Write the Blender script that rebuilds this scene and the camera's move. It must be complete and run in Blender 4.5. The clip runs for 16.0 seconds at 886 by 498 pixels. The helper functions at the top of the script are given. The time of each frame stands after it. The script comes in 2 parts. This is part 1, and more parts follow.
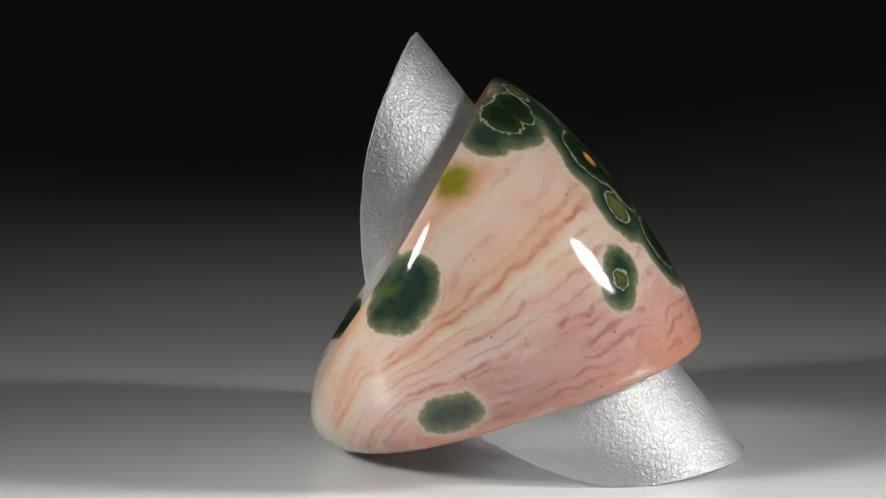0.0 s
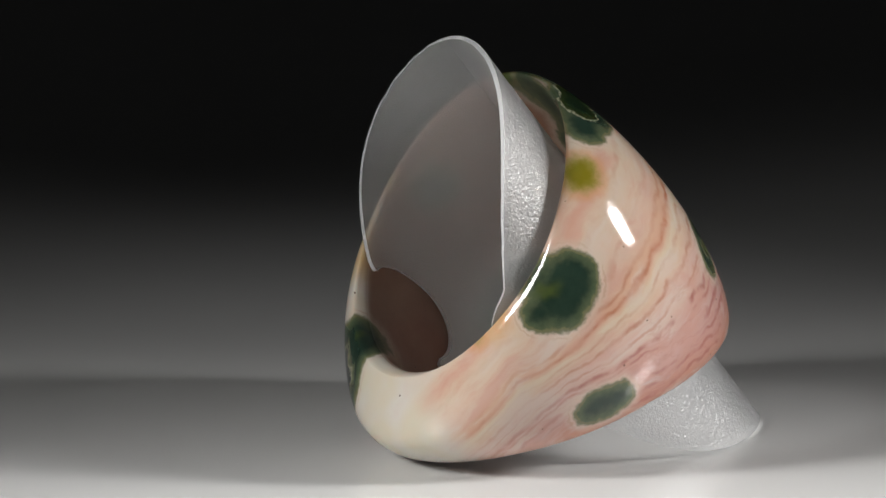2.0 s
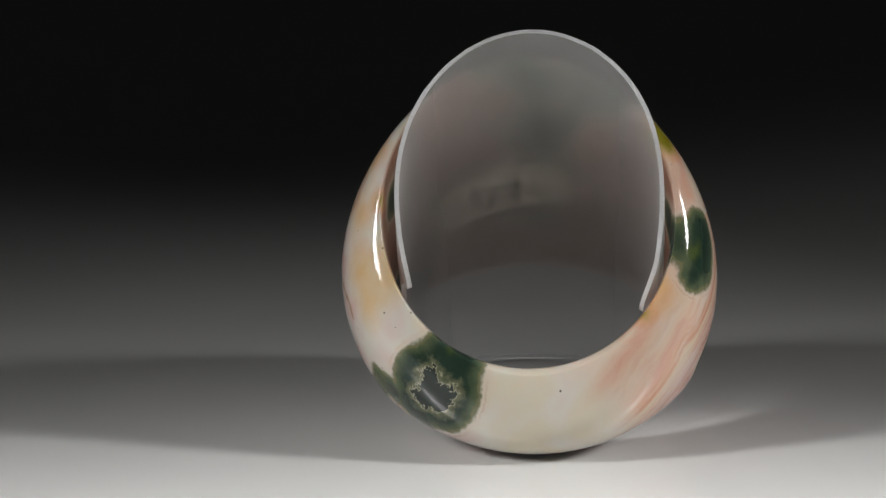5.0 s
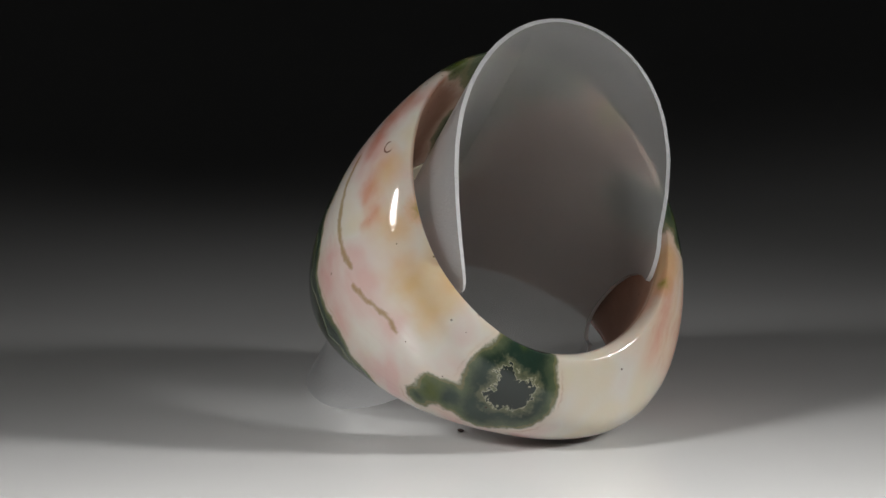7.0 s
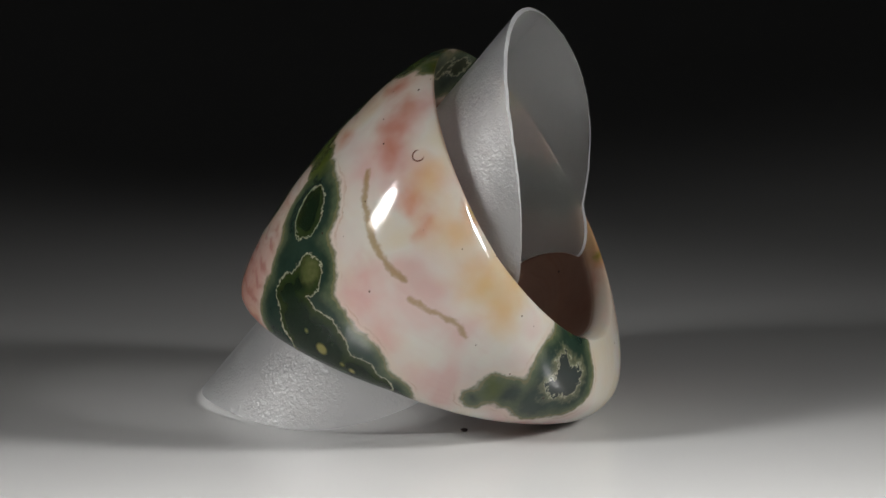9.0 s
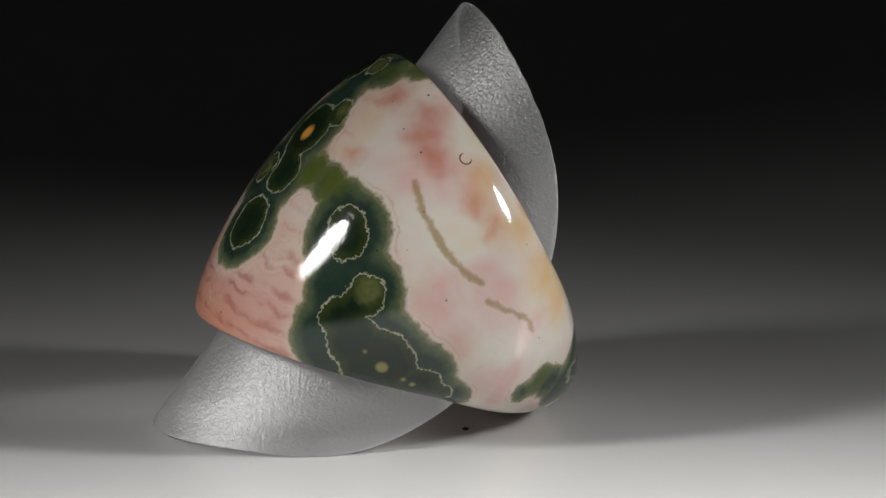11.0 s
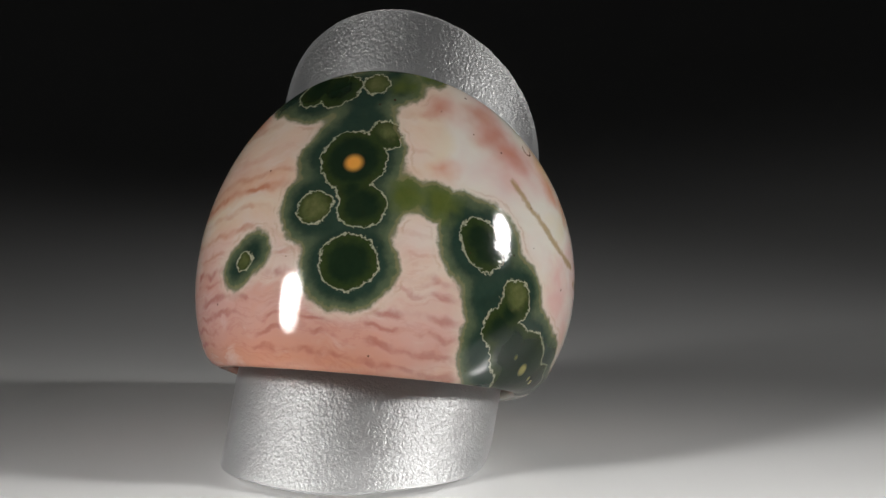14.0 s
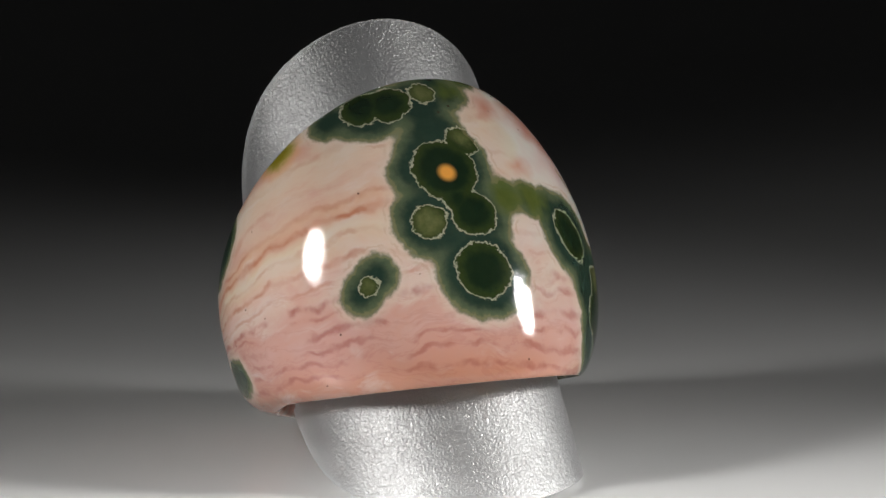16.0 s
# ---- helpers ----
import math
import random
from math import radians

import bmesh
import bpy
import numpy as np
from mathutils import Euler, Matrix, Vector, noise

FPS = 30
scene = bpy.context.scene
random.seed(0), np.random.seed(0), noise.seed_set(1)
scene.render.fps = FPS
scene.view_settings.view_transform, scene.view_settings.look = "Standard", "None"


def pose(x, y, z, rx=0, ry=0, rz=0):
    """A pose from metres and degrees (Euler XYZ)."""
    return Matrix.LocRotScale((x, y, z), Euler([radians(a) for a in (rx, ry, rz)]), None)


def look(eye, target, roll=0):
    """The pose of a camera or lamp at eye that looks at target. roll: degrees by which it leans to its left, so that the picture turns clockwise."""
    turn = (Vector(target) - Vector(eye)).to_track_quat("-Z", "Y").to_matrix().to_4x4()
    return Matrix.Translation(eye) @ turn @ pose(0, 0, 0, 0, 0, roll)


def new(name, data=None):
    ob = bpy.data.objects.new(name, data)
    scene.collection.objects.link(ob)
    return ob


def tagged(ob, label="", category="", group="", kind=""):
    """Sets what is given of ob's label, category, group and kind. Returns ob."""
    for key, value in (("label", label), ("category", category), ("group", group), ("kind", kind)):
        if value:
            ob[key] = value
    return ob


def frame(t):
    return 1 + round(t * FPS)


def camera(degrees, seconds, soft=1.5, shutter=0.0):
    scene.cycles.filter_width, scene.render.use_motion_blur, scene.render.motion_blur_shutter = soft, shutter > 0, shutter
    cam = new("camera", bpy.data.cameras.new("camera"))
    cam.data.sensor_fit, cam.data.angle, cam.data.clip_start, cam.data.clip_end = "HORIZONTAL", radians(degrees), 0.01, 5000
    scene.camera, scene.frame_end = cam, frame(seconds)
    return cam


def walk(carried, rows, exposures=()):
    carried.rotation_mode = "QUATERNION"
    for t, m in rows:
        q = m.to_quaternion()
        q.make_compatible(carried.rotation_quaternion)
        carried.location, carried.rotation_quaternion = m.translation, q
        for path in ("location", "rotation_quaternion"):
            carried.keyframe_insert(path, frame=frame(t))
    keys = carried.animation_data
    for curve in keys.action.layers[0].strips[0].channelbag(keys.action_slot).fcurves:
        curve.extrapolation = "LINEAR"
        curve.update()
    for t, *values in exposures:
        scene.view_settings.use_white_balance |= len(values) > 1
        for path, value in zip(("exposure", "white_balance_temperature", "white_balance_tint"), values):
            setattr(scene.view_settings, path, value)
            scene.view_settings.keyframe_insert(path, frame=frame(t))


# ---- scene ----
cam = camera(7.14, 16.0)

MM = 0.001
SPIN = 18.766          # degrees a second of the turntable


def part(name, bm, material, parent=None, label="", smooth=True):
    me = bpy.data.meshes.new(name)
    bm.normal_update()
    bm.to_mesh(me)
    bm.free()
    if smooth:
        for poly in me.polygons:
            poly.use_smooth = True
    me.materials.append(material)
    ob = new(name, me)
    if parent is not None:
        ob.parent = parent
    if label:
        ob["label"] = label
    return ob


class Nodes:
    """Short calls for building node trees."""

    def __init__(self, tree):
        self.tree = tree

    def put(self, kind, operation="", use_clamp=False, data_type="", interpolation_type="", distribution=""):
        n = self.tree.nodes.new(kind)
        if operation:
            n.operation = operation
        if use_clamp:
            n.use_clamp = True
        if data_type:
            n.data_type = data_type
        if interpolation_type:
            n.interpolation_type = interpolation_type
        if distribution:
            n.distribution = distribution
        return n

    def feed(self, socket, value):
        if isinstance(value, bpy.types.NodeSocket):
            self.tree.links.new(value, socket)
        else:
            socket.default_value = value

    def math(self, op, a, b=0.0, c=0.0, clamp=False):
        n = self.put("ShaderNodeMath", operation=op, use_clamp=clamp)
        for socket, value in zip(n.inputs, (a, b, c)):
            self.feed(socket, value)
        return n.outputs[0]

    def vec(self, op, a, b=(0, 0, 0)):
        n = self.put("ShaderNodeVectorMath", operation=op)
        self.feed(n.inputs[0], a)
        if op == "SCALE":
            self.feed(n.inputs["Scale"], b)
        else:
            self.feed(n.inputs[1], b)
        return n.outputs["Value"] if op in ("DISTANCE", "LENGTH", "DOT_PRODUCT") else n.outputs[0]

    def noise(self, vector, scale, detail=4.0, rough=0.55, distort=0.0, colour=False):
        n = self.put("ShaderNodeTexNoise")
        self.feed(n.inputs["Vector"], vector)
        for key, value in (("Scale", scale), ("Detail", detail), ("Roughness", rough), ("Distortion", distort)):
            n.inputs[key].default_value = value
        return n.outputs["Color" if colour else "Fac"]

    def mix(self, fac, a, b):
        n = self.put("ShaderNodeMix", data_type="RGBA")
        self.feed(n.inputs[0], fac)
        for socket, value in ((n.inputs[6], a), (n.inputs[7], b)):
            self.feed(socket, (*value, 1) if isinstance(value, tuple) else value)
        return n.outputs[2]

    def step(self, value, low, high):
        n = self.put("ShaderNodeMapRange", interpolation_type="SMOOTHSTEP")
        self.feed(n.inputs[0], value)
        n.inputs[1].default_value, n.inputs[2].default_value = low, high
        return n.outputs[0]

    def ramp(self, value, stops):
        n = self.put("ShaderNodeValToRGB")
        self.feed(n.inputs[0], value)
        els = n.color_ramp.elements
        while len(els) < len(stops):
            els.new(0.5)
        for el, (at, colour) in zip(els, stops):
            el.position, el.color = at, (*colour, 1)
        return n.outputs[0]

    def band(self, value, half):
        """1 where value lies within half of zero, fading to 0."""
        return self.step(self.math("ABSOLUTE", value), half, half * 0.1)

    def chain(self, point, stops, radius):
        """Distance to a line through the stops."""
        field = None
        for a, b in zip(stops, stops[1:]):
            ab = tuple(v - u for u, v in zip(a, b))
            rel = self.vec("SUBTRACT", point, a)
            share = self.math("DIVIDE", self.vec("DOT_PRODUCT", rel, ab), sum(v * v for v in ab), clamp=True)
            foot = self.put("ShaderNodeVectorMath", operation="SCALE")
            foot.inputs[0].default_value = ab
            self.feed(foot.inputs["Scale"], share)
            d = self.math("SUBTRACT", self.vec("DISTANCE", rel, foot.outputs[0]), radius)
            field = d if field is None else self.math("MINIMUM", field, d)
        return field

    def blobs(self, point, spots, soft):
        """Distance to a soft union of round spots, below zero inside."""
        field = None
        for x, y, z, r in spots:
            d = self.math("SUBTRACT", self.vec("DISTANCE", point, (x, y, z)), r)
            field = d if field is None else self.math("SMOOTH_MIN", field, d, soft)
        return field


# ---- camera ----
EYE = (0.0, -0.4837, 0.1275)
STAND = pose(*EYE, 90 - 13.305, 0, 0.14) @ pose(0, 0, 0, 0, 0, 0.391)
walk(cam, [(0.0, STAND), (16.0, STAND)])

# ---- light ----
world = bpy.data.worlds.new("dark_room")
scene.world = world
world.use_nodes = True
world.node_tree.nodes["Background"].inputs[0].default_value = (0.56, 0.56, 0.55, 1)
world.node_tree.nodes["Background"].inputs[1].default_value = 0.041


def studio_lamp(name, eye, target, power, width, height, spread, colour):
    data = bpy.data.lights.new(name, "AREA")
    data.shape, data.size, data.size_y = "ELLIPSE", width, height
    data.energy, data.spread, data.color = power, radians(spread), colour
    # the quilted diffuser in front of the bulbs
    data.use_nodes = True
    k = Nodes(data.node_tree)
    glow = data.node_tree.nodes["Emission"]
    quilt = k.put("ShaderNodeTexNoise")
    stretch = k.vec("MULTIPLY", k.put("ShaderNodeNewGeometry").outputs["Parametric"], (26.0, 7.0, 1.0))
    k.feed(quilt.inputs["Vector"], stretch)
    quilt.inputs["Scale"].default_value, quilt.inputs["Detail"].default_value = 1.0, 1.0
    k.feed(glow.inputs["Strength"], k.math("ADD", 0.25, k.math("MULTIPLY", k.step(quilt.outputs["Fac"], 0.34, 0.66), 1.5)))
    ob = new(name, data)
    ob.matrix_world = look(eye, target)
    return ob


WHITE = (1.0, 0.99, 0.965)
RIGHT, LEFT = (0.178, -0.030, 0.104), (-0.158, -0.084, 0.110)
# each lamp throws a hot core in front of the ring and a wider, weaker cone
studio_lamp("lamp_right_core", RIGHT, (0.0, -0.058, 0.003), 0.0265, 0.028, 0.048, 40, WHITE)
studio_lamp("lamp_right_cone", RIGHT, (0.0, -0.038, 0.003), 0.0165, 0.028, 0.048, 55, WHITE)
studio_lamp("lamp_left_core", LEFT, (0.0, -0.058, 0.003), 0.0265, 0.040, 0.064, 40, WHITE)
studio_lamp("lamp_left_cone", LEFT, (0.0, -0.038, 0.003), 0.0155, 0.040, 0.064, 55, WHITE)


# ---- materials ----
def material(name):
    m = bpy.data.materials.new(name)
    m.use_nodes = True
    t = m.node_tree
    return m, t, t.nodes["Principled BSDF"]


def stone():
    m, tree, bsdf = material("ocean_jasper")
    k = Nodes(tree)
    p = k.vec("SCALE", k.put("ShaderNodeTexCoord").outputs["Object"], 1000.0)
    wob = k.vec("SUBTRACT", k.noise(p, 0.45, 2.0, colour=True), (0.5, 0.5, 0.5))
    fine = k.vec("SUBTRACT", k.noise(p, 1.7, 3.0, 0.6, colour=True), (0.5, 0.5, 0.5))
    q = k.vec("ADD", k.vec("ADD", p, k.vec("SCALE", wob, 0.7)), k.vec("SCALE", fine, 0.7))
    soft = k.vec("ADD", p, k.vec("SCALE", wob, 2.6))

    # layers run round the ring and close up towards its narrow side: 0 at the middle line, 10 at the lower rim
    sep = k.put("ShaderNodeSeparateXYZ")
    k.feed(sep.inputs[0], p)
    x, y, z = sep.outputs
    drift = k.vec("SCALE", k.vec("SUBTRACT", k.noise(p, 0.16, 2.0, colour=True), (0.5, 0.5, 0.5)), 2.4)
    dsep = k.put("ShaderNodeSeparateXYZ")
    k.feed(dsep.inputs[0], drift)
    dip = k.math("MULTIPLY", k.math("MULTIPLY", k.math("MAXIMUM", k.math("ADD", y, 10.0), 0.0), 0.45), k.step(x, -6.0, -9.0))
    depth = k.math("SUBTRACT", 1.5, k.math("ADD", z, dip))
    reach = k.math("ADD", 9.05, k.math("MULTIPLY", k.math("MAXIMUM", x, -6.5), 0.4))
    layer = k.math("DIVIDE", k.math("MULTIPLY", depth, 10.0), reach)
    waved = k.math("ADD", layer, k.math("MULTIPLY", dsep.outputs[2], 0.75))
    waved = k.math("ADD", waved, k.math("MULTIPLY", k.math("SUBTRACT", k.noise(p, 0.42, 2.0, 0.5), 0.5), 1.1))

    def strata(flat, thick):
        c = k.put("ShaderNodeCombineXYZ")
        k.feed(c.inputs[0], k.math("MULTIPLY", x, flat))
        k.feed(c.inputs[1], k.math("MULTIPLY", y, flat))
        k.feed(c.inputs[2], k.math("MULTIPLY", waved, thick))
        return c.outputs[0]

    bands = k.math("DIVIDE", k.math("ADD", waved, 8.0), 18.0, clamp=True)
    base = k.ramp(bands, [(0.05, (0.86, 0.74, 0.62)), (0.13, (0.84, 0.59, 0.48)), (0.20, (0.87, 0.72, 0.59)), (0.28, (0.86, 0.67, 0.55)), (0.35, (0.85, 0.64, 0.54)), (0.41, (0.84, 0.58, 0.45)), (0.455, (0.82, 0.53, 0.41)),
                          (0.49, (0.88, 0.73, 0.58)), (0.55, (0.86, 0.65, 0.53)), (0.61, (0.84, 0.61, 0.54)), (0.67, (0.83, 0.61, 0.53)), (0.74, (0.77, 0.50, 0.43)), (0.82, (0.78, 0.52, 0.46)), (0.90, (0.75, 0.45, 0.38)), (0.98, (0.74, 0.40, 0.30))])
    grainy = k.noise(strata(0.16, 0.42), 1.0, 4.0, 0.6, 0.4)
    base = k.mix(k.math("MULTIPLY", k.step(grainy, 0.48, 0.64), 0.5), base, (0.88, 0.77, 0.70))
    base = k.mix(k.math("MULTIPLY", k.step(grainy, 0.50, 0.32), 0.45), base, (0.77, 0.44, 0.36))
    haze = k.noise(p, 0.17, 2.5, 0.5, 0.3)
    pale = k.ramp(haze, [(0.36, (0.83, 0.62, 0.58)), (0.44, (0.85, 0.74, 0.69)), (0.52, (0.86, 0.82, 0.75)), (0.64, (0.86, 0.79, 0.65))])
    white = k.math("MAXIMUM", k.step(k.math("ADD", y, dsep.outputs[1]), 1.5, 5.5), k.step(k.math("SUBTRACT", k.math("ADD", x, dsep.outputs[0]), k.math("MULTIPLY", y, 0.4)), -9.2, -12.0))
    foot = k.math("MAXIMUM", k.math("MULTIPLY", k.step(layer, 5.5, 8.0), k.step(x, 3.0, 7.0)), k.math("MULTIPLY", k.step(layer, 1.5, 3.5), k.step(x, 8.5, 10.5)))
    white = k.math("MULTIPLY", white, k.math("SUBTRACT", 1.0, k.math("MULTIPLY", foot, 0.75)))
    base = k.mix(white, base, pale)

    # red-brown veins between the layers, closer together towards the lower rim
    pink = k.math("MULTIPLY", k.math("SUBTRACT", 1.0, k.math("MULTIPLY", white, 0.93)), k.math("SUBTRACT", 1.0, k.math("MULTIPLY", k.step(x, -4.0, -9.0), 0.6)))
    patchy = k.step(k.noise(p, 0.38, 3.0), 0.40, 0.62)
    ragged = k.math("ADD", waved, k.math("MULTIPLY", k.math("SUBTRACT", k.noise(p, 1.1, 3.0, 0.55), 0.5), 0.55))
    for at, half, strength in ((-4.4, 0.45, 0.25), (-2.3, 0.35, 0.25), (-0.8, 0.30, 0.45), (0.05, 0.34, 0.72), (1.3, 0.25, 0.35), (2.4, 0.30, 0.60), (3.5, 0.22, 0.40)):
        line = k.band(k.math("SUBTRACT", ragged, at), half)
        base = k.mix(k.math("MULTIPLY", k.math("MULTIPLY", line, pink), k.math("MULTIPLY", k.math("ADD", k.math("MULTIPLY", patchy, 0.7), 0.3), strength)), base, (0.55, 0.22, 0.14))
    for at, half, strength in ((4.6, 0.42, 0.75), (5.3, 0.22, 0.5), (6.4, 0.36, 0.6), (7.3, 0.25, 0.55), (8.2, 0.30, 0.5), (9.2, 0.30, 0.55)):
        line = k.band(k.math("SUBTRACT", ragged, at), half)
        base = k.mix(k.math("MULTIPLY", k.math("MULTIPLY", line, pink), k.math("MULTIPLY", patchy, strength)), base, (0.42, 0.13, 0.12))
    thread = k.band(k.math("SUBTRACT", k.noise(strata(0.16, 0.7), 1.0, 5.0, 0.6, 0.5), 0.5), 0.03)
    base = k.mix(k.math("MULTIPLY", k.math("MULTIPLY", thread, pink), k.math("MULTIPLY", k.step(layer, 1.0, 5.0), 0.16)), base, (0.50, 0.19, 0.17))
    # mauve cast low on the pink side
    base = k.mix(k.math("MULTIPLY", k.math("MULTIPLY", k.step(layer, 3.0, 6.0), k.step(y, -6.0, -10.0)), k.math("MULTIPLY", pink, 0.16)), base, (0.62, 0.38, 0.40))

    # blushes and amber clouds on the pale side
    blush = k.blobs(soft, [(9.4, 7.2, 7.7, 0.9), (8.6, 8.4, 6.9, 0.6), (9.7, 6.0, 9.1, 0.6), (11.1, 3.0, 8.7, 0.3)], 1.2)
    base = k.mix(k.math("MULTIPLY", k.step(blush, 1.7, -0.7), 0.72), base, (0.62, 0.25, 0.18))
    ember = k.blobs(soft, [(5.0, 11.1, 6.1, 0.6), (3.6, 11.8, 5.6, 0.4), (11.6, 4.3, 3.7, 0.3)], 0.6)
    base = k.mix(k.math("MULTIPLY", k.step(ember, 1.3, -0.6), 0.65), base, (0.72, 0.26, 0.13))
    rosy = k.blobs(soft, [(3.9, 12.6, -1.7, 1.3), (0.8, 13.0, -2.4, 1.2), (4.6, 12.6, 0.2, 0.6), (-3.0, 12.0, -3.4, 0.8)], 1.5)
    base = k.mix(k.math("MULTIPLY", k.step(rosy, 1.6, -0.9), 0.60), base, (0.80, 0.45, 0.42))
    amber = k.blobs(soft, [(1.6, 11.6, 6.5, 0.8), (-2.0, 12.0, 5.3, 0.9), (-4.4, 11.6, 4.4, 0.8), (5.2, 10.0, 7.9, 0.6), (-5.9, -8.4, 4.9, 0.8), (-3.2, 9.6, 5.6, 0.8)], 1.6)
    base = k.mix(k.math("MULTIPLY", k.step(amber, 2.2, -0.8), 0.62), base, (0.82, 0.52, 0.24))
    # tan seam in two strokes
    seam_at = k.vec("ADD", p, k.vec("SCALE", fine, 0.5))
    stroke = k.chain(seam_at, [(8.9, 8.95, 4.75), (7.8, 10.2, 3.5), (5.4, 12.0, 2.2), (3.7, 12.65, 1.8), (2.2, 13.0, 1.95)], 0.17)
    tail = k.chain(seam_at, [(0.9, 13.2, 1.25), (-0.6, 13.2, 1.5), (-2.6, 12.85, 1.95), (-3.6, 12.7, 1.5)], 0.13)
    seam = k.math("SUBTRACT", k.math("MINIMUM", stroke, tail), k.math("MULTIPLY", k.math("SUBTRACT", k.noise(p, 1.1, 2.0), 0.5), 0.45))
    base = k.mix(k.math("MULTIPLY", k.step(seam, 0.24, -0.10), 0.75), base, (0.42, 0.30, 0.15))

    # green orbs: the bodies
    green = k.blobs(q, [(8.3, -7.4, 9.2, 1.7), (9.9, -5.2, 9.1, 2.7), (11.2, -2.0, 9.2, 2.4), (11.2, 0.5, 9.7, 1.5), (10.8, -0.3, 10.9, 1.4), (10.2, 2.3, 11.2, 1.1), (12.1, -1.8, 3.7, 3.6), (12.0, -3.5, -0.3, 3.0),
                        (12.4, -0.4, -0.2, 2.6), (12.2, -0.8, -4.4, 3.5), (11.8, -1.6, 6.5, 2.3), (11.6, -4.4, 3.5, 1.4), (12.2, 2.3, 1.3, 1.3), (11.7, 4.4, 1.2, 1.5)], 1.3)
    trail = k.blobs(q, [(10.2, 7.8, -0.9, 3.3), (8.7, 9.2, -4.2, 2.7), (7.6, 10.4, -3.2, 2.7), (6.8, 9.7, -7.2, 3.4), (4.3, 11.0, -6.7, 4.0), (1.0, 12.1, -5.6, 2.5), (-2.1, 11.5, -5.8, 1.7), (11.0, 5.8, 1.0, 1.5)], 1.3)
    lone = k.blobs(q, [(9.9, -7.9, -3.4, 1.6), (9.1, -8.7, -4.3, 1.6), (-1.7, -12.1, 4.9, 2.2), (-3.1, -11.9, 4.3, 2.0), (-4.6, -11.2, 4.6, 1.3), (-2.4, -10.0, 5.2, 2.0), (-5.1, -11.8, -3.8, 1.4), (-4.2, -12.0, -4.1, 1.4), (-5.9, -11.5, -3.5, 1.3)], 0.9)
    shank = k.blobs(q, [(-11.0, 7.6, 2.1, 3.5), (-9.5, 5.9, 4.0, 2.3), (-8.6, 5.4, 4.4, 1.9), (-10.5, 8.9, -0.3, 2.1), (-7.6, 11.0, -0.8, 1.3), (-8.6, 10.2, -0.6, 1.4), (-6.9, 11.2, -2.3, 1.0)], 0.8)
    hole = k.blobs(q, [(3.7, 9.2, 5.3, 1.7), (3.2, 9.4, -5.3, 2.0), (7.1, 6.9, -4.4, 1.2), (9.9, -0.4, 4.8, 1.3), (9.3, -3.4, 5.6, 1.3), (0.0, -9.9, 4.0, 2.2)], 0.6)
    for other in (trail, lone, shank, hole):
        green = k.math("MINIMUM", green, other)
    # the drilled hole is unpolished; its shade and reddish light are painted into colour
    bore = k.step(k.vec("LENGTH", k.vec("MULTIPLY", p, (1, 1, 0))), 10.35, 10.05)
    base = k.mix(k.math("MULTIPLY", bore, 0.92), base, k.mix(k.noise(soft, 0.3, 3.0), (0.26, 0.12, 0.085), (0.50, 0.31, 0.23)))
    # their cores, each with a pale outline
    core = k.blobs(q, [(12.2, -1.8, 3.4, 2.35), (12.0, 0.1, 5.7, 1.15), (12.4, -0.6, 0.0, 1.75), (12.3, -1.5, 1.1, 1.1)], 0.25)
    pods = k.blobs(q, [(12.2, -0.8, -4.3, 2.05), (11.9, -3.9, -0.4, 1.25), (12.1, -3.2, 0.1, 0.6), (9.7, -5.6, 9.6, 1.55), (10.6, -3.9, 9.4, 1.55), (11.1, -1.4, 9.9, 1.0), (10.4, 7.6, -0.5, 1.55), (10.0, 8.1, -1.1, 1.55), (9.5, -8.3, -3.9, 0.7)], 0.15)
    chain = k.blobs(q, [(7.6, 9.6, -5.8, 1.45), (7.5, 10.45, -3.5, 1.4), (7.5, 10.1, -4.6, 1.2), (6.1, 10.4, -6.5, 2.0), (3.8, 11.0, -6.8, 2.7), (0.3, 11.4, -6.4, 1.7), (-1.3, 11.5, -5.9, 0.9)], 0.15)
    star_at = k.vec("ADD", q, k.vec("SCALE", fine, 1.3))
    star = k.blobs(star_at, [(-11.2, 7.6, 1.9, 1.35), (-10.3, 7.7, 2.9, 0.7), (-11.5, 6.8, 2.2, 0.9), (-10.9, 8.3, 1.2, 0.9)], 0.1)
    inner = k.math("MINIMUM", k.math("MINIMUM", core, pods), k.math("MINIMUM", chain, star))
    tone = k.noise(p, 0.55, 4.0, 0.65)
    deep = k.mix(tone, (0.016, 0.033, 0.026), (0.050, 0.080, 0.058))
    sage = k.mix(k.noise(p, 1.3, 3.0), (0.10, 0.135, 0.075), (0.20, 0.225, 0.145))
    body = k.mix(k.step(green, -0.05, -1.15), sage, deep)
    mossy = k.blobs(soft, [(12.2, 2.3, 1.3, 1.2), (11.6, 4.6, 1.4, 1.3), (11.2, 0.8, 10.0, 0.8), (10.2, 2.3, 11.2, 0.9), (-7.6, 11.0, -0.7, 0.9), (-2.9, -11.2, 5.3, 0.6), (-8.6, 5.4, 4.4, 0.6)], 0.6)
    body = k.mix(k.math("MULTIPLY", k.step(mossy, 0.7, -0.7), 0.75), body, k.mix(tone, (0.08, 0.12, 0.03), (0.19, 0.21, 0.06)))
    olive = k.mix(k.step(inner, -0.1, -0.9), k.mix(tone, (0.026, 0.044, 0.018), (0.060, 0.078, 0.030)), k.mix(tone, (0.008, 0.018, 0.012), (0.024, 0.040, 0.020)))
    slate = k.step(k.math("SUBTRACT", star, 0.25), 0.1, -0.1)
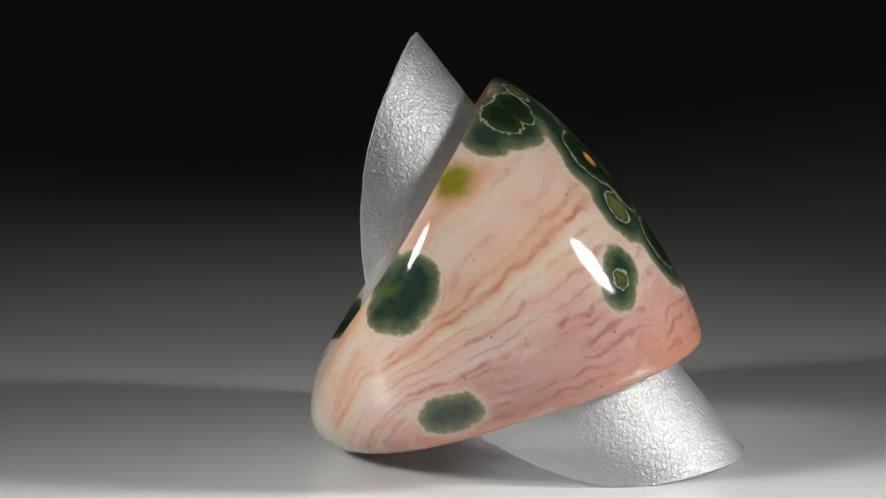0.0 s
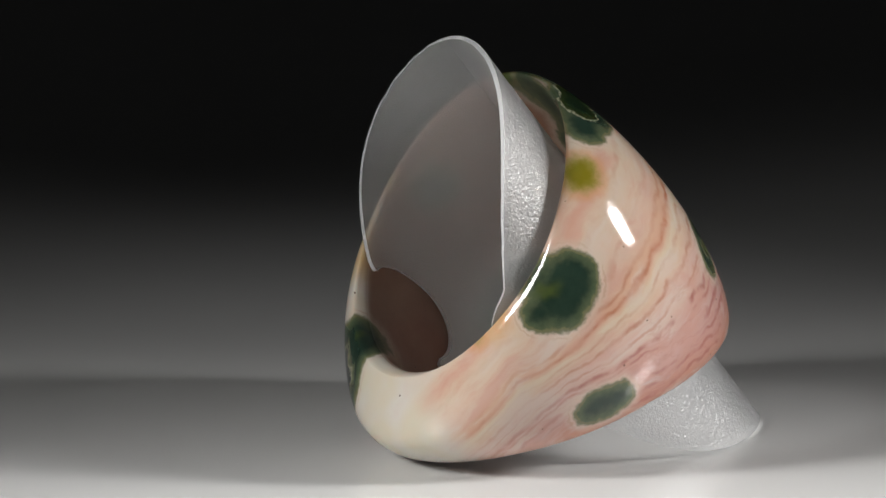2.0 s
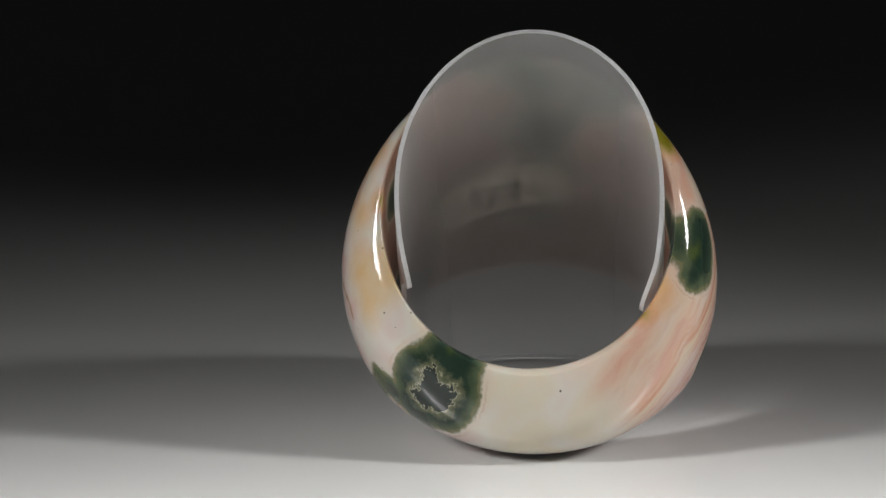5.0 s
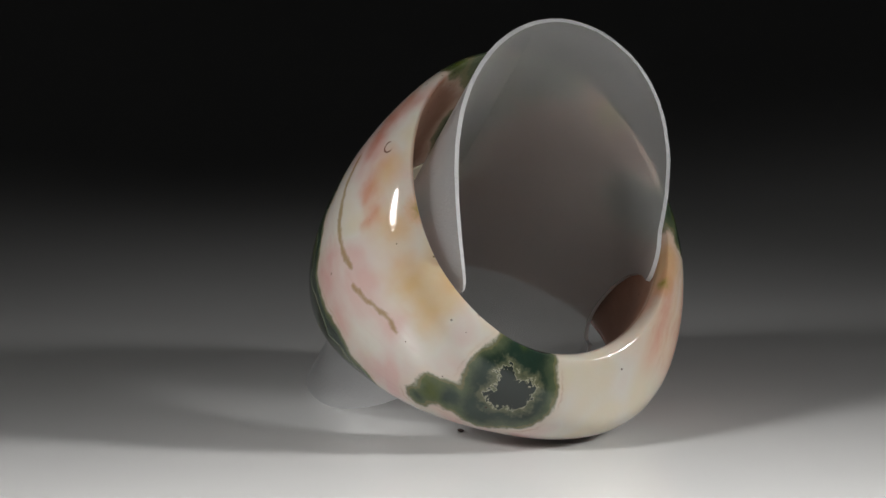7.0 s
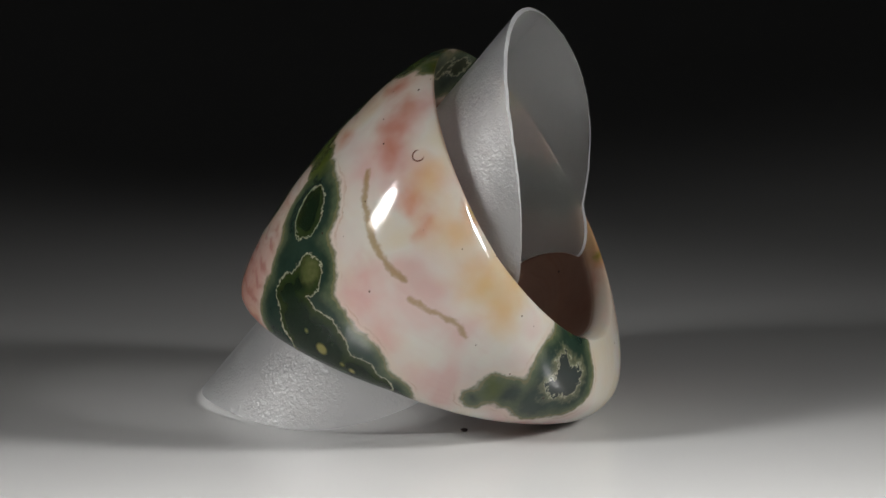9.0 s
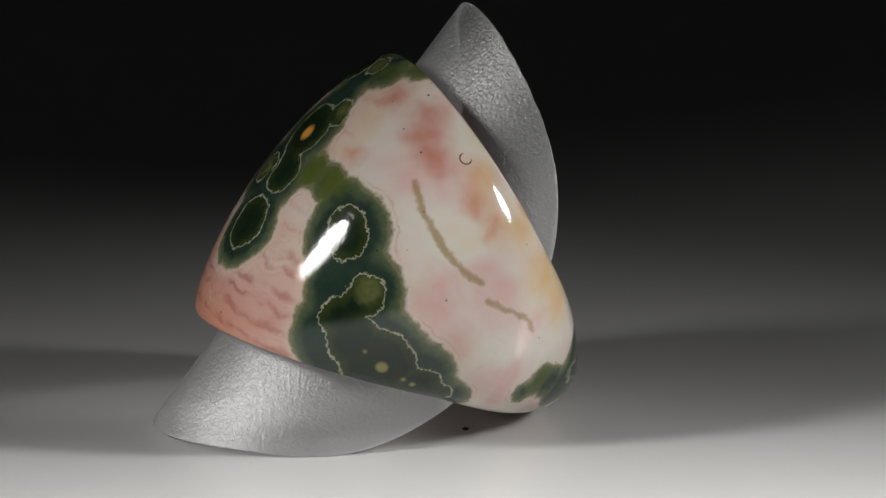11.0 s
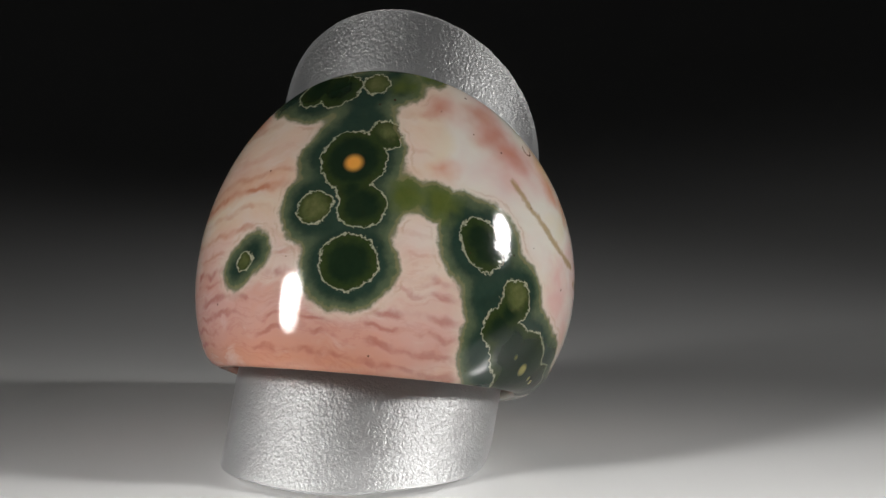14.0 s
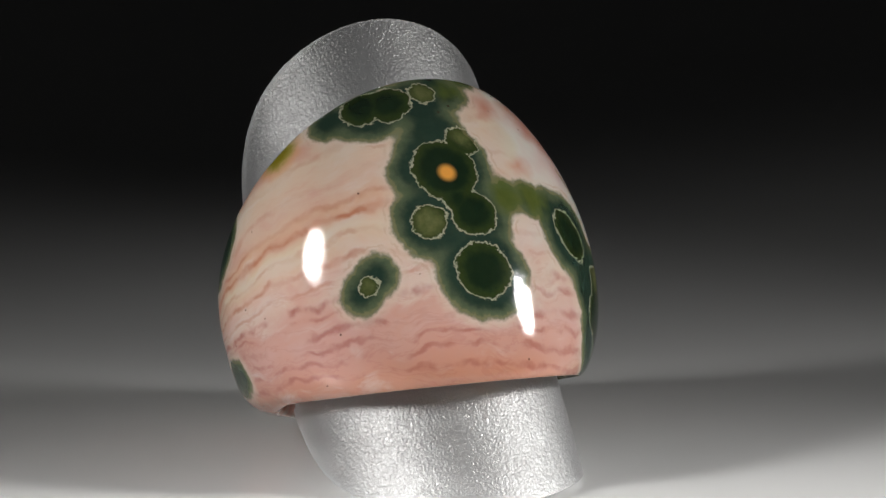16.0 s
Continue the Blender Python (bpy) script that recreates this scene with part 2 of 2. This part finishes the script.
    body = k.mix(k.math("MULTIPLY", k.step(star, 0.85, 0.1), 0.65), body, (0.26, 0.26, 0.17))
    body = k.mix(k.step(inner, 0.06, -0.06), body, k.mix(slate, olive, (0.040, 0.050, 0.045)))
    bright = k.blobs(q, [(11.9, -3.9, -0.4, 1.05), (11.1, -1.4, 9.9, 0.85), (12.0, 0.2, 5.9, 0.7), (7.6, 10.5, -3.2, 1.0), (9.5, -8.3, -3.9, 0.5)], 0.2)
    body = k.mix(k.math("MULTIPLY", k.step(bright, 0.35, -0.5), 0.8), body, k.mix(k.noise(p, 2.2, 3.0), (0.085, 0.105, 0.035), (0.24, 0.25, 0.12)))
    ripple = k.vec("SCALE", k.vec("SUBTRACT", k.noise(p, 4.5, 2.0, colour=True), (0.5, 0.5, 0.5)), 0.26)
    rim_line = k.band(k.math("ADD", inner, k.vec("DOT_PRODUCT", ripple, (1, 1, 1))), 0.095)
    body = k.mix(k.math("MULTIPLY", rim_line, k.math("ADD", 0.55, k.math("MULTIPLY", k.noise(p, 0.8, 2.0), 0.6), clamp=True)), body, (0.56, 0.55, 0.42))
    edge = k.band(k.math("ADD", green, 0.16), 0.15)
    body = k.mix(k.math("MULTIPLY", edge, 0.45), body, (0.34, 0.29, 0.17))
    dot = k.vec("DISTANCE", p, (12.2, -1.7, 3.2))
    body = k.mix(k.step(dot, 0.85, 0.30), body, (0.95, 0.50, 0.20))
    dots = k.blobs(p, [(3.4, 11.1, -6.8, 0.40), (1.6, 11.4, -6.6, 0.12), (0.8, 11.4, -6.5, 0.17), (5.0, 10.7, -6.6, 0.10)], 0.05)
    body = k.mix(k.step(dots, 0.18, -0.15), body, (0.34, 0.31, 0.14))
    # pale and rusty hems round the orbs
    base = k.mix(k.math("MULTIPLY", k.step(green, 1.0, 0.1), 0.55), base, (0.84, 0.72, 0.62))
    rust = k.band(k.math("SUBTRACT", green, 0.42), 0.14)
    base = k.mix(k.math("MULTIPLY", rust, k.math("MULTIPLY", k.step(k.noise(p, 0.5, 2.0), 0.45, 0.65), 0.3)), base, (0.50, 0.30, 0.20))
    colour = k.mix(k.step(green, 0.24, -0.14), base, body)
    yellow = k.blobs(q, [(4.8, -9.9, 8.5, 1.5), (-7.6, -7.4, 4.5, 0.5), (1.5, 10.0, 8.0, 0.5)], 0.3)
    colour = k.mix(k.math("MULTIPLY", k.step(yellow, 0.9, 0.1), 0.5), colour, (0.80, 0.46, 0.26))
    lime = k.mix(k.step(yellow, -0.1, -1.0), (0.42, 0.36, 0.13), (0.24, 0.23, 0.03))
    colour = k.mix(k.math("MULTIPLY", k.step(yellow, 0.30, -0.55), 0.92), colour, lime)
    # pin pricks
    cells = k.put("ShaderNodeTexVoronoi")
    k.feed(cells.inputs["Vector"], p)
    cells.inputs["Scale"].default_value = 0.68
    prick = k.math("MULTIPLY", k.step(k.math("ADD", cells.outputs["Distance"], k.math("MULTIPLY", k.math("SUBTRACT", k.noise(p, 5.0, 1.0), 0.5), 0.06)), 0.065, 0.045), k.step(k.noise(p, 0.4, 1.0), 0.45, 0.53))
    colour = k.mix(k.math("MULTIPLY", prick, 0.9), colour, (0.06, 0.03, 0.02))
    chip = k.math("MULTIPLY", k.band(k.math("SUBTRACT", k.vec("DISTANCE", p, (6.9, 9.15, 8.2)), 0.42), 0.09), k.step(z, 8.5, 8.2))
    colour = k.mix(chip, colour, (0.16, 0.06, 0.04))
    grade = k.put("ShaderNodeHueSaturation")
    grade.inputs["Saturation"].default_value, grade.inputs["Value"].default_value = 1.16, 0.72
    k.feed(grade.inputs["Color"], colour)
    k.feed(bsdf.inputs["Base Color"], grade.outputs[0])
    bsdf.inputs["IOR"].default_value = 1.54
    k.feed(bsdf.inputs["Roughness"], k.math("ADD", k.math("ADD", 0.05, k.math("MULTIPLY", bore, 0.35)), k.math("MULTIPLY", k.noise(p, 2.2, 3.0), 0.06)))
    bsdf.inputs["Subsurface Weight"].default_value = 0.25
    bsdf.inputs["Subsurface Radius"].default_value = (1.0, 0.55, 0.4)
    bsdf.inputs["Subsurface Scale"].default_value = 0.0012
    bump = k.put("ShaderNodeBump")
    bump.inputs["Strength"].default_value = 0.35
    bump.inputs["Distance"].default_value = 0.00006
    k.feed(bump.inputs["Height"], k.math("SUBTRACT", k.noise(p, 0.9, 4.0), k.math("ADD", k.math("MULTIPLY", prick, 1.5), chip)))
    k.feed(bsdf.inputs["Normal"], bump.outputs[0])
    return m


def frosted(name, shares, shine, rough):
    """Matt clear film. shares: straight through, blurred, lit from behind, milky."""
    m, tree, bsdf = material(name)
    tree.nodes.remove(bsdf)
    k = Nodes(tree)
    p = k.vec("SCALE", k.put("ShaderNodeTexCoord").outputs["Object"], 1000.0)
    bump = k.put("ShaderNodeBump")
    bump.inputs["Strength"].default_value = 0.9
    bump.inputs["Distance"].default_value = 0.0001
    k.feed(bump.inputs["Height"], k.math("ADD", k.math("MULTIPLY", k.noise(p, 7.5, 2.0, 0.5), 0.8), k.math("MULTIPLY", k.noise(p, 3.3, 1.0), 0.9)))
    clear = k.put("ShaderNodeBsdfTransparent")
    clear.inputs[0].default_value = (0.97, 0.97, 0.97, 1)
    blur = k.put("ShaderNodeBsdfRefraction", distribution="GGX")
    blur.inputs["Color"].default_value = (0.96, 0.96, 0.96, 1)
    blur.inputs["Roughness"].default_value = 0.34
    blur.inputs["IOR"].default_value = 1.2
    behind = k.put("ShaderNodeBsdfTranslucent")
    behind.inputs["Color"].default_value = (0.88, 0.89, 0.91, 1)
    milk = k.put("ShaderNodeBsdfDiffuse")
    milk.inputs["Color"].default_value = (0.84, 0.85, 0.87, 1)
    gloss = k.put("ShaderNodeBsdfGlossy", distribution="GGX")
    gloss.inputs["Color"].default_value = (1, 1, 1, 1)
    gloss.inputs["Roughness"].default_value = rough
    for n in (blur, milk, gloss, behind):
        tree.links.new(bump.outputs[0], n.inputs["Normal"])
    total, current = shares[0], clear.outputs[0]
    for n, share in zip((blur, behind, milk), shares[1:]):
        total += share
        mixer = k.put("ShaderNodeMixShader")
        mixer.inputs[0].default_value = share / total
        tree.links.new(current, mixer.inputs[1])
        tree.links.new(n.outputs[0], mixer.inputs[2])
        current = mixer.outputs[0]
    facing = k.put("ShaderNodeLayerWeight").outputs["Facing"]
    top = k.put("ShaderNodeMixShader")
    k.feed(top.inputs[0], k.math("ADD", k.math("MULTIPLY", k.math("POWER", facing, 4.0), 0.55), shine, clamp=True))
    tree.links.new(current, top.inputs[1])
    tree.links.new(gloss.outputs[0], top.inputs[2])
    tree.links.new(top.outputs[0], tree.nodes["Material Output"].inputs[0])
    return m


def acrylic():
    m, tree, bsdf = material("white_acrylic")
    k = Nodes(tree)
    p = k.vec("SCALE", k.put("ShaderNodeTexCoord").outputs["Object"], 1000.0)
    k.feed(bsdf.inputs["Base Color"], k.mix(k.noise(p, 0.03, 4.0), (0.66, 0.66, 0.66), (0.74, 0.74, 0.735)))
    k.feed(bsdf.inputs["Roughness"], k.math("ADD", 0.16, k.math("MULTIPLY", k.noise(p, 0.05, 3.0), 0.10)))
    return m


def plain(name, colour, rough, grain=0.15, scale=2.0):
    m, tree, bsdf = material(name)
    k = Nodes(tree)
    p = k.vec("SCALE", k.put("ShaderNodeTexCoord").outputs["Object"], 1000.0)
    dark = tuple(c * (1 - grain) for c in colour)
    k.feed(bsdf.inputs["Base Color"], k.mix(k.noise(p, scale, 4.0), dark, colour))
    bsdf.inputs["Roughness"].default_value = rough
    return m


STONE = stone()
SHEET = frosted("frosted_sheet", (0.79, 0.05, 0.04, 0.12), 0.17, 0.34)
LINING = frosted("smooth_lining", (0.92, 0.02, 0.02, 0.05), 0.13, 0.44)
CUT = frosted("cut_edge", (0.03, 0.05, 0.42, 0.5), 0.1, 0.4)
FLOOR = acrylic()
CLOTH = plain("dark_cloth", (0.05, 0.05, 0.052), 0.95, 0.3, 0.8)
PAPER = plain("cream_paper", (0.82, 0.77, 0.60), 0.85)
INK = plain("faded_ink", (0.015, 0.014, 0.014), 0.8, 0.5, 6.0)
CRUMB = plain("dark_grit", (0.05, 0.03, 0.025), 0.8, 0.4, 8.0)

# ---- the setting ----
bm = bmesh.new()
bmesh.ops.create_cube(bm, size=1, matrix=pose(0, 0.0, -0.006) @ Matrix.Diagonal((1.4, 1.4, 0.012, 1)))
tagged(part("ground", bm, FLOOR, smooth=False), "glossy white acrylic turntable surface under lamps", "table surface", kind="structure")


def wall(name, x, y, z, sx, sy, sz, label):
    bm = bmesh.new()
    bmesh.ops.create_cube(bm, size=1, matrix=pose(x, y, z) @ Matrix.Diagonal((sx, sy, sz, 1)))
    tagged(part(name, bm, CLOTH, smooth=False), label, "dark backdrop", kind="structure")


wall("backdrop", 0, 0.71, 0.6, 1.44, 0.02, 1.3, "matt dark grey cloth backdrop behind the table")
wall("wall_west", -0.71, 0, 0.6, 0.02, 1.4, 1.3, "matt dark grey cloth side of the tent")
wall("wall_east", 0.71, 0, 0.6, 0.02, 1.4, 1.3, "matt dark grey cloth side of the tent")
wall("wall_south", 0, -0.71, 0.6, 1.44, 0.02, 1.3, "matt dark grey cloth behind the camera")


# ---- the ring and the rolled sheet ----
HOLE = 9.99            # radius of the finger hole, mm
CENTRE = (1.402, -5.081, 10.83)
TILT = 51.474          # degrees by which the hole's axis rises
SIDE = 178.411         # turn at which the hole's axis lies across the view
LEAN = -5.775


def ring_pose():
    """Hole axis along local z, the wide dome towards local x."""
    a = radians(TILT)
    e1 = Vector((math.cos(a), 0, math.sin(a)))
    dome = Vector((-math.sin(a), 0, math.cos(a)))
    m = Matrix((dome, e1.cross(dome), e1)).transposed().to_4x4()
    return Matrix.Translation(Vector(CENTRE) * MM) @ pose(0, 0, 0, 0, 0, -SIDE) @ m @ pose(0, 0, 0, LEAN, 0, 0)


def upper_rim(x, y):
    return 7.374 + 0.403 * x - 0.008 * y + 0.065 * max(-x - 2, 0)


def lower_rim(x, y):
    return -(7.551 + 0.401 * x - 0.048 * y + 0.10 * max(-x - 2, 0))


def smooth_step(a, b, x):
    k = min(max((x - a) / (b - a), 0.0), 1.0)
    return k * k * (3 - 2 * k)


LIP = 0.3              # share of the wall that rounds over into the hole


def wall_edge(phi):
    c = math.cos(phi)
    return 1.421 - 1.588 * c + 0.652 * math.cos(2 * phi) + 0.95 * max(-c, 0) ** 4


def ring_outer(phi, u):
    """A point of the outer skin: phi round the hole, u from -1 at the lower rim to 1 at the upper rim."""
    c = math.cos(phi)
    edge = wall_edge(phi)
    swell = 1.714 + 1.139 * c - 0.726 * math.cos(2 * phi) - 0.193 * math.cos(3 * phi) + 0.057 * math.sin(phi)
    power = 1.484 + 0.202 * c
    k = max(1 - u * u, 0.0)
    n = 2.3 + (9 if u > 0 else 20) * smooth_step(-0.9, 0.3, c)
    r = HOLE + edge * (LIP + (1 - LIP) * max(1 - abs(u) ** n, 0.0) ** (1 / (1.3 + 0.6 * smooth_step(-0.6, 0.2, c) if u > 0 else 2.3))) + swell * k ** (power / 2)
    x, y = r * c, r * math.sin(phi)
    return Vector((x, y, ((1 + u) * upper_rim(x, y) + (1 - u) * lower_rim(x, y)) / 2))


def make_ring():
    bm = bmesh.new()
    turns, steps, inner = 200, 84, 40
    loops = []
    for i in range(turns):
        phi = 2 * math.pi * i / turns
        loop = []
        for j in range(steps + 1):
            s = 2 * j / steps - 1
            u = math.copysign(1 - (1 - abs(s)) ** 2.2, s)
            loop.append(bm.verts.new(ring_outer(phi, u) * MM))
        for j in range(1, inner):
            k = 1 - 2 * j / inner
            r = HOLE - 0.12 * (1 - k * k) + LIP * wall_edge(phi) * abs(k) ** (9 - 4 * smooth_step(0.2, -0.6, math.cos(phi)) if k > 0 else 9)
            x, y = r * math.cos(phi), r * math.sin(phi)
            z = ((1 + k) * upper_rim(x, y) + (1 - k) * lower_rim(x, y)) / 2
            loop.append(bm.verts.new(Vector((x, y, z)) * MM))
        loops.append(loop)
    n = len(loops[0])
    for i in range(turns):
        a, b = loops[i], loops[(i + 1) % turns]
        for j in range(n):
            bm.faces.new((a[j], b[j], b[(j + 1) % n], a[(j + 1) % n]))
    bmesh.ops.recalc_face_normals(bm, faces=bm.faces)
    return part("ring", bm, STONE)


def sheet_top(phi):
    """Height of the sheet's upper edge; past the sides it only dips a little."""
    f = max(min(phi, 1.95), -1.95)
    return 7.41 + 12.336 * math.cos(f) - 3.036 * math.cos(2 * f) + 0.613 * math.cos(3 * f) - 0.731 * math.sin(f) - 6.0 * abs(phi - f)


def sheet_foot(phi):
    f = max(min(phi, 1.95), -1.95)
    return -7.857 - 15.107 * math.cos(f) + 4.538 * math.cos(2 * f) - 1.248 * math.cos(3 * f) + 0.907 * math.sin(f) + 6.0 * abs(phi - f)


def sheet_span(w, side):
    """Angle that the sheet wraps on one side, at the share w of its height: waisted, with rounded corners."""
    waist, at = (100.5, 0.3) if side > 0 else (96.0, -2.4)
    d = 13 * w - 6.5 - at
    span = min(waist + (0.9 * d ** 1.65 if d > 0 else 1.0 * d * d), 121)
    s = abs(2 * w - 1)
    if s > 0.84:
        span -= 8 * (1 - math.sqrt(max(1 - ((s - 0.84) / 0.16) ** 2, 0)))
    return radians(span)


def make_sleeve():
    bm = bmesh.new()
    cols, rows, thick = 150, 90, 0.32
    skins = []
    for depth in (0.0, thick):
        skin = []
        for i in range(cols + 1):
            line = []
            for j in range(rows + 1):
                s = 2 * j / rows - 1
                w = 0.5 + 0.5 * math.copysign(1 - (1 - abs(s)) ** 1.5, s)
                phi = (2 * i / cols - 1) * sheet_span(w, 2 * i - cols) - radians(6)
                burr = 0.06 * noise.noise(Vector((phi * 9, w * 3, 2.0))) + 0.05 * noise.noise(Vector((phi * 31, w * 3, 7.0)))
                low, high = sheet_foot(phi), sheet_top(phi) + burr
                z = low + (high - low) * w
                r = 9.135 - depth + 0.20 * math.sin(phi) ** 2 * smooth_step(-2, 6, z)
                line.append(bm.verts.new(Vector((r * math.cos(phi) - 1.104, r * math.sin(phi) - 0.031 - 0.0106 * z, z)) * MM))
            skin.append(line)
        skins.append(skin)
    a, b = skins
    for i in range(cols):
        for j in range(rows):
            bm.faces.new((a[i][j], a[i + 1][j], a[i + 1][j + 1], a[i][j + 1]))
            bm.faces.new((b[i][j + 1], b[i + 1][j + 1], b[i + 1][j], b[i][j])).material_index = 1
    border = [(i, 0) for i in range(cols)] + [(cols, j) for j in range(rows)] + [(i, rows) for i in range(cols, 0, -1)] + [(0, j) for j in range(rows, 0, -1)]
    rim = bmesh.new()
    ends = [(rim.verts.new(a[i][j].co), rim.verts.new(b[i][j].co)) for i, j in border]
    for (v, w), (s, t) in zip(ends, ends[1:] + ends[:1]):
        rim.faces.new((s, v, w, t))
    bmesh.ops.recalc_face_normals(rim, faces=rim.faces)
    sheet = part("sleeve", bm, SHEET)
    sheet.data.materials.append(LINING)
    part("cut_edge", rim, CUT, sheet, "bright white cut edge of the sheet")
    return sheet


ring = tagged(make_ring(), "polished pink and cream jasper ring with dark green orbs", "ring")
sleeve = tagged(make_sleeve(), "rolled frosted translucent plastic sheet through the ring", "sleeve")


def on_inner_wall(across, up, lift):
    """A place on the hole's wall under the dome: millimetres round it and along the axis."""
    phi = radians(10) - across / HOLE
    r = HOLE - 0.13 - lift
    return Vector((r * math.cos(phi), r * math.sin(phi), -2.3 + up)) * MM


def make_tag():
    bm = bmesh.new()
    cols, rows = 36, 12
    layers = []
    for lift in (0.0, 0.08):
        layer = []
        for i in range(cols + 1):
            a = 2 * i / cols - 1
            half = 2.3 * max(1 - abs(a) ** 5, 0.0) ** 0.4 + 0.05
            layer.append([bm.verts.new(on_inner_wall(5.6 * a, half * (2 * j / rows - 1) + 0.5 * a, lift)) for j in range(rows + 1)])
        layers.append(layer)
    a, b = layers
    for i in range(cols):
        for j in range(rows):
            bm.faces.new((a[i][j], a[i + 1][j], a[i + 1][j + 1], a[i][j + 1]))
            bm.faces.new((b[i][j + 1], b[i + 1][j + 1], b[i + 1][j], b[i][j]))
    border = [(i, 0) for i in range(cols)] + [(cols, j) for j in range(rows)] + [(i, rows) for i in range(cols, 0, -1)] + [(0, j) for j in range(rows, 0, -1)]
    for (i, j), (k, l) in zip(border, border[1:] + border[:1]):
        bm.faces.new((a[k][l], a[i][j], b[i][j], b[k][l]))
    bmesh.ops.recalc_face_normals(bm, faces=bm.faces)
    return part("tag", bm, PAPER)


def make_digits(parent):
    font = bpy.data.curves.new("digits", "FONT")
    font.body, font.size, font.align_x, font.align_y = "222", 2.5, "CENTER", "CENTER"
    font.space_character, font.offset = 1.15, 0.05
    holder = new("digits", font)
    bpy.context.view_layer.update()
    flat = bpy.data.meshes.new_from_object(holder.evaluated_get(bpy.context.evaluated_depsgraph_get()))
    bpy.data.objects.remove(holder)
    bm = bmesh.new()
    bm.from_mesh(flat)
    for half in (-1, 1):     # the two outer characters are too worn to read
        for up in (0.35, -0.3):
            x = half * 3.25
            vs = [bm.verts.new((x + dx, up + dy, 0)) for dx, dy in ((-0.3, -0.12), (0.3, -0.12), (0.3, 0.12), (-0.3, 0.12))]
            bm.faces.new(vs)
    bmesh.ops.subdivide_edges(bm, edges=[e for e in bm.edges if e.calc_length() > 0.4], cuts=3)
    for v in bm.verts:
        v.co = on_inner_wall(v.co.x - 0.3, v.co.y - 0.35 + 0.07 * v.co.x, 0.1)
    return part("digits", bm, INK, parent, "worn dark printed digits")


tag = tagged(make_tag(), "cream paper tag with worn printed digits inside the ring", "label")
make_digits(tag)


def make_crumb(size, seed):
    bm = bmesh.new()
    bmesh.ops.create_icosphere(bm, subdivisions=2, radius=size * MM)
    for v in bm.verts:
        v.co *= 1 + 0.5 * (noise.noise(v.co * 3000 + Vector((seed, 0, 0))))
        v.co.z *= 0.5
    return part("crumb", bm, CRUMB)


crumb = tagged(make_crumb(0.26, 1.0), "tiny dark crumb of grit on the white table", "grit")
RIDERS = [(ring, ring_pose()), (sleeve, ring_pose()), (tag, ring_pose()), (crumb, pose(-0.0004, 0.0002, 0.00014, 0, 0, 20))]


def motions():
    for ob, m in RIDERS:
        walk(ob, [(k * 0.5, pose(0, 0, 0, 0, 0, SPIN * k * 0.5) @ m) for k in range(33)])


motions()
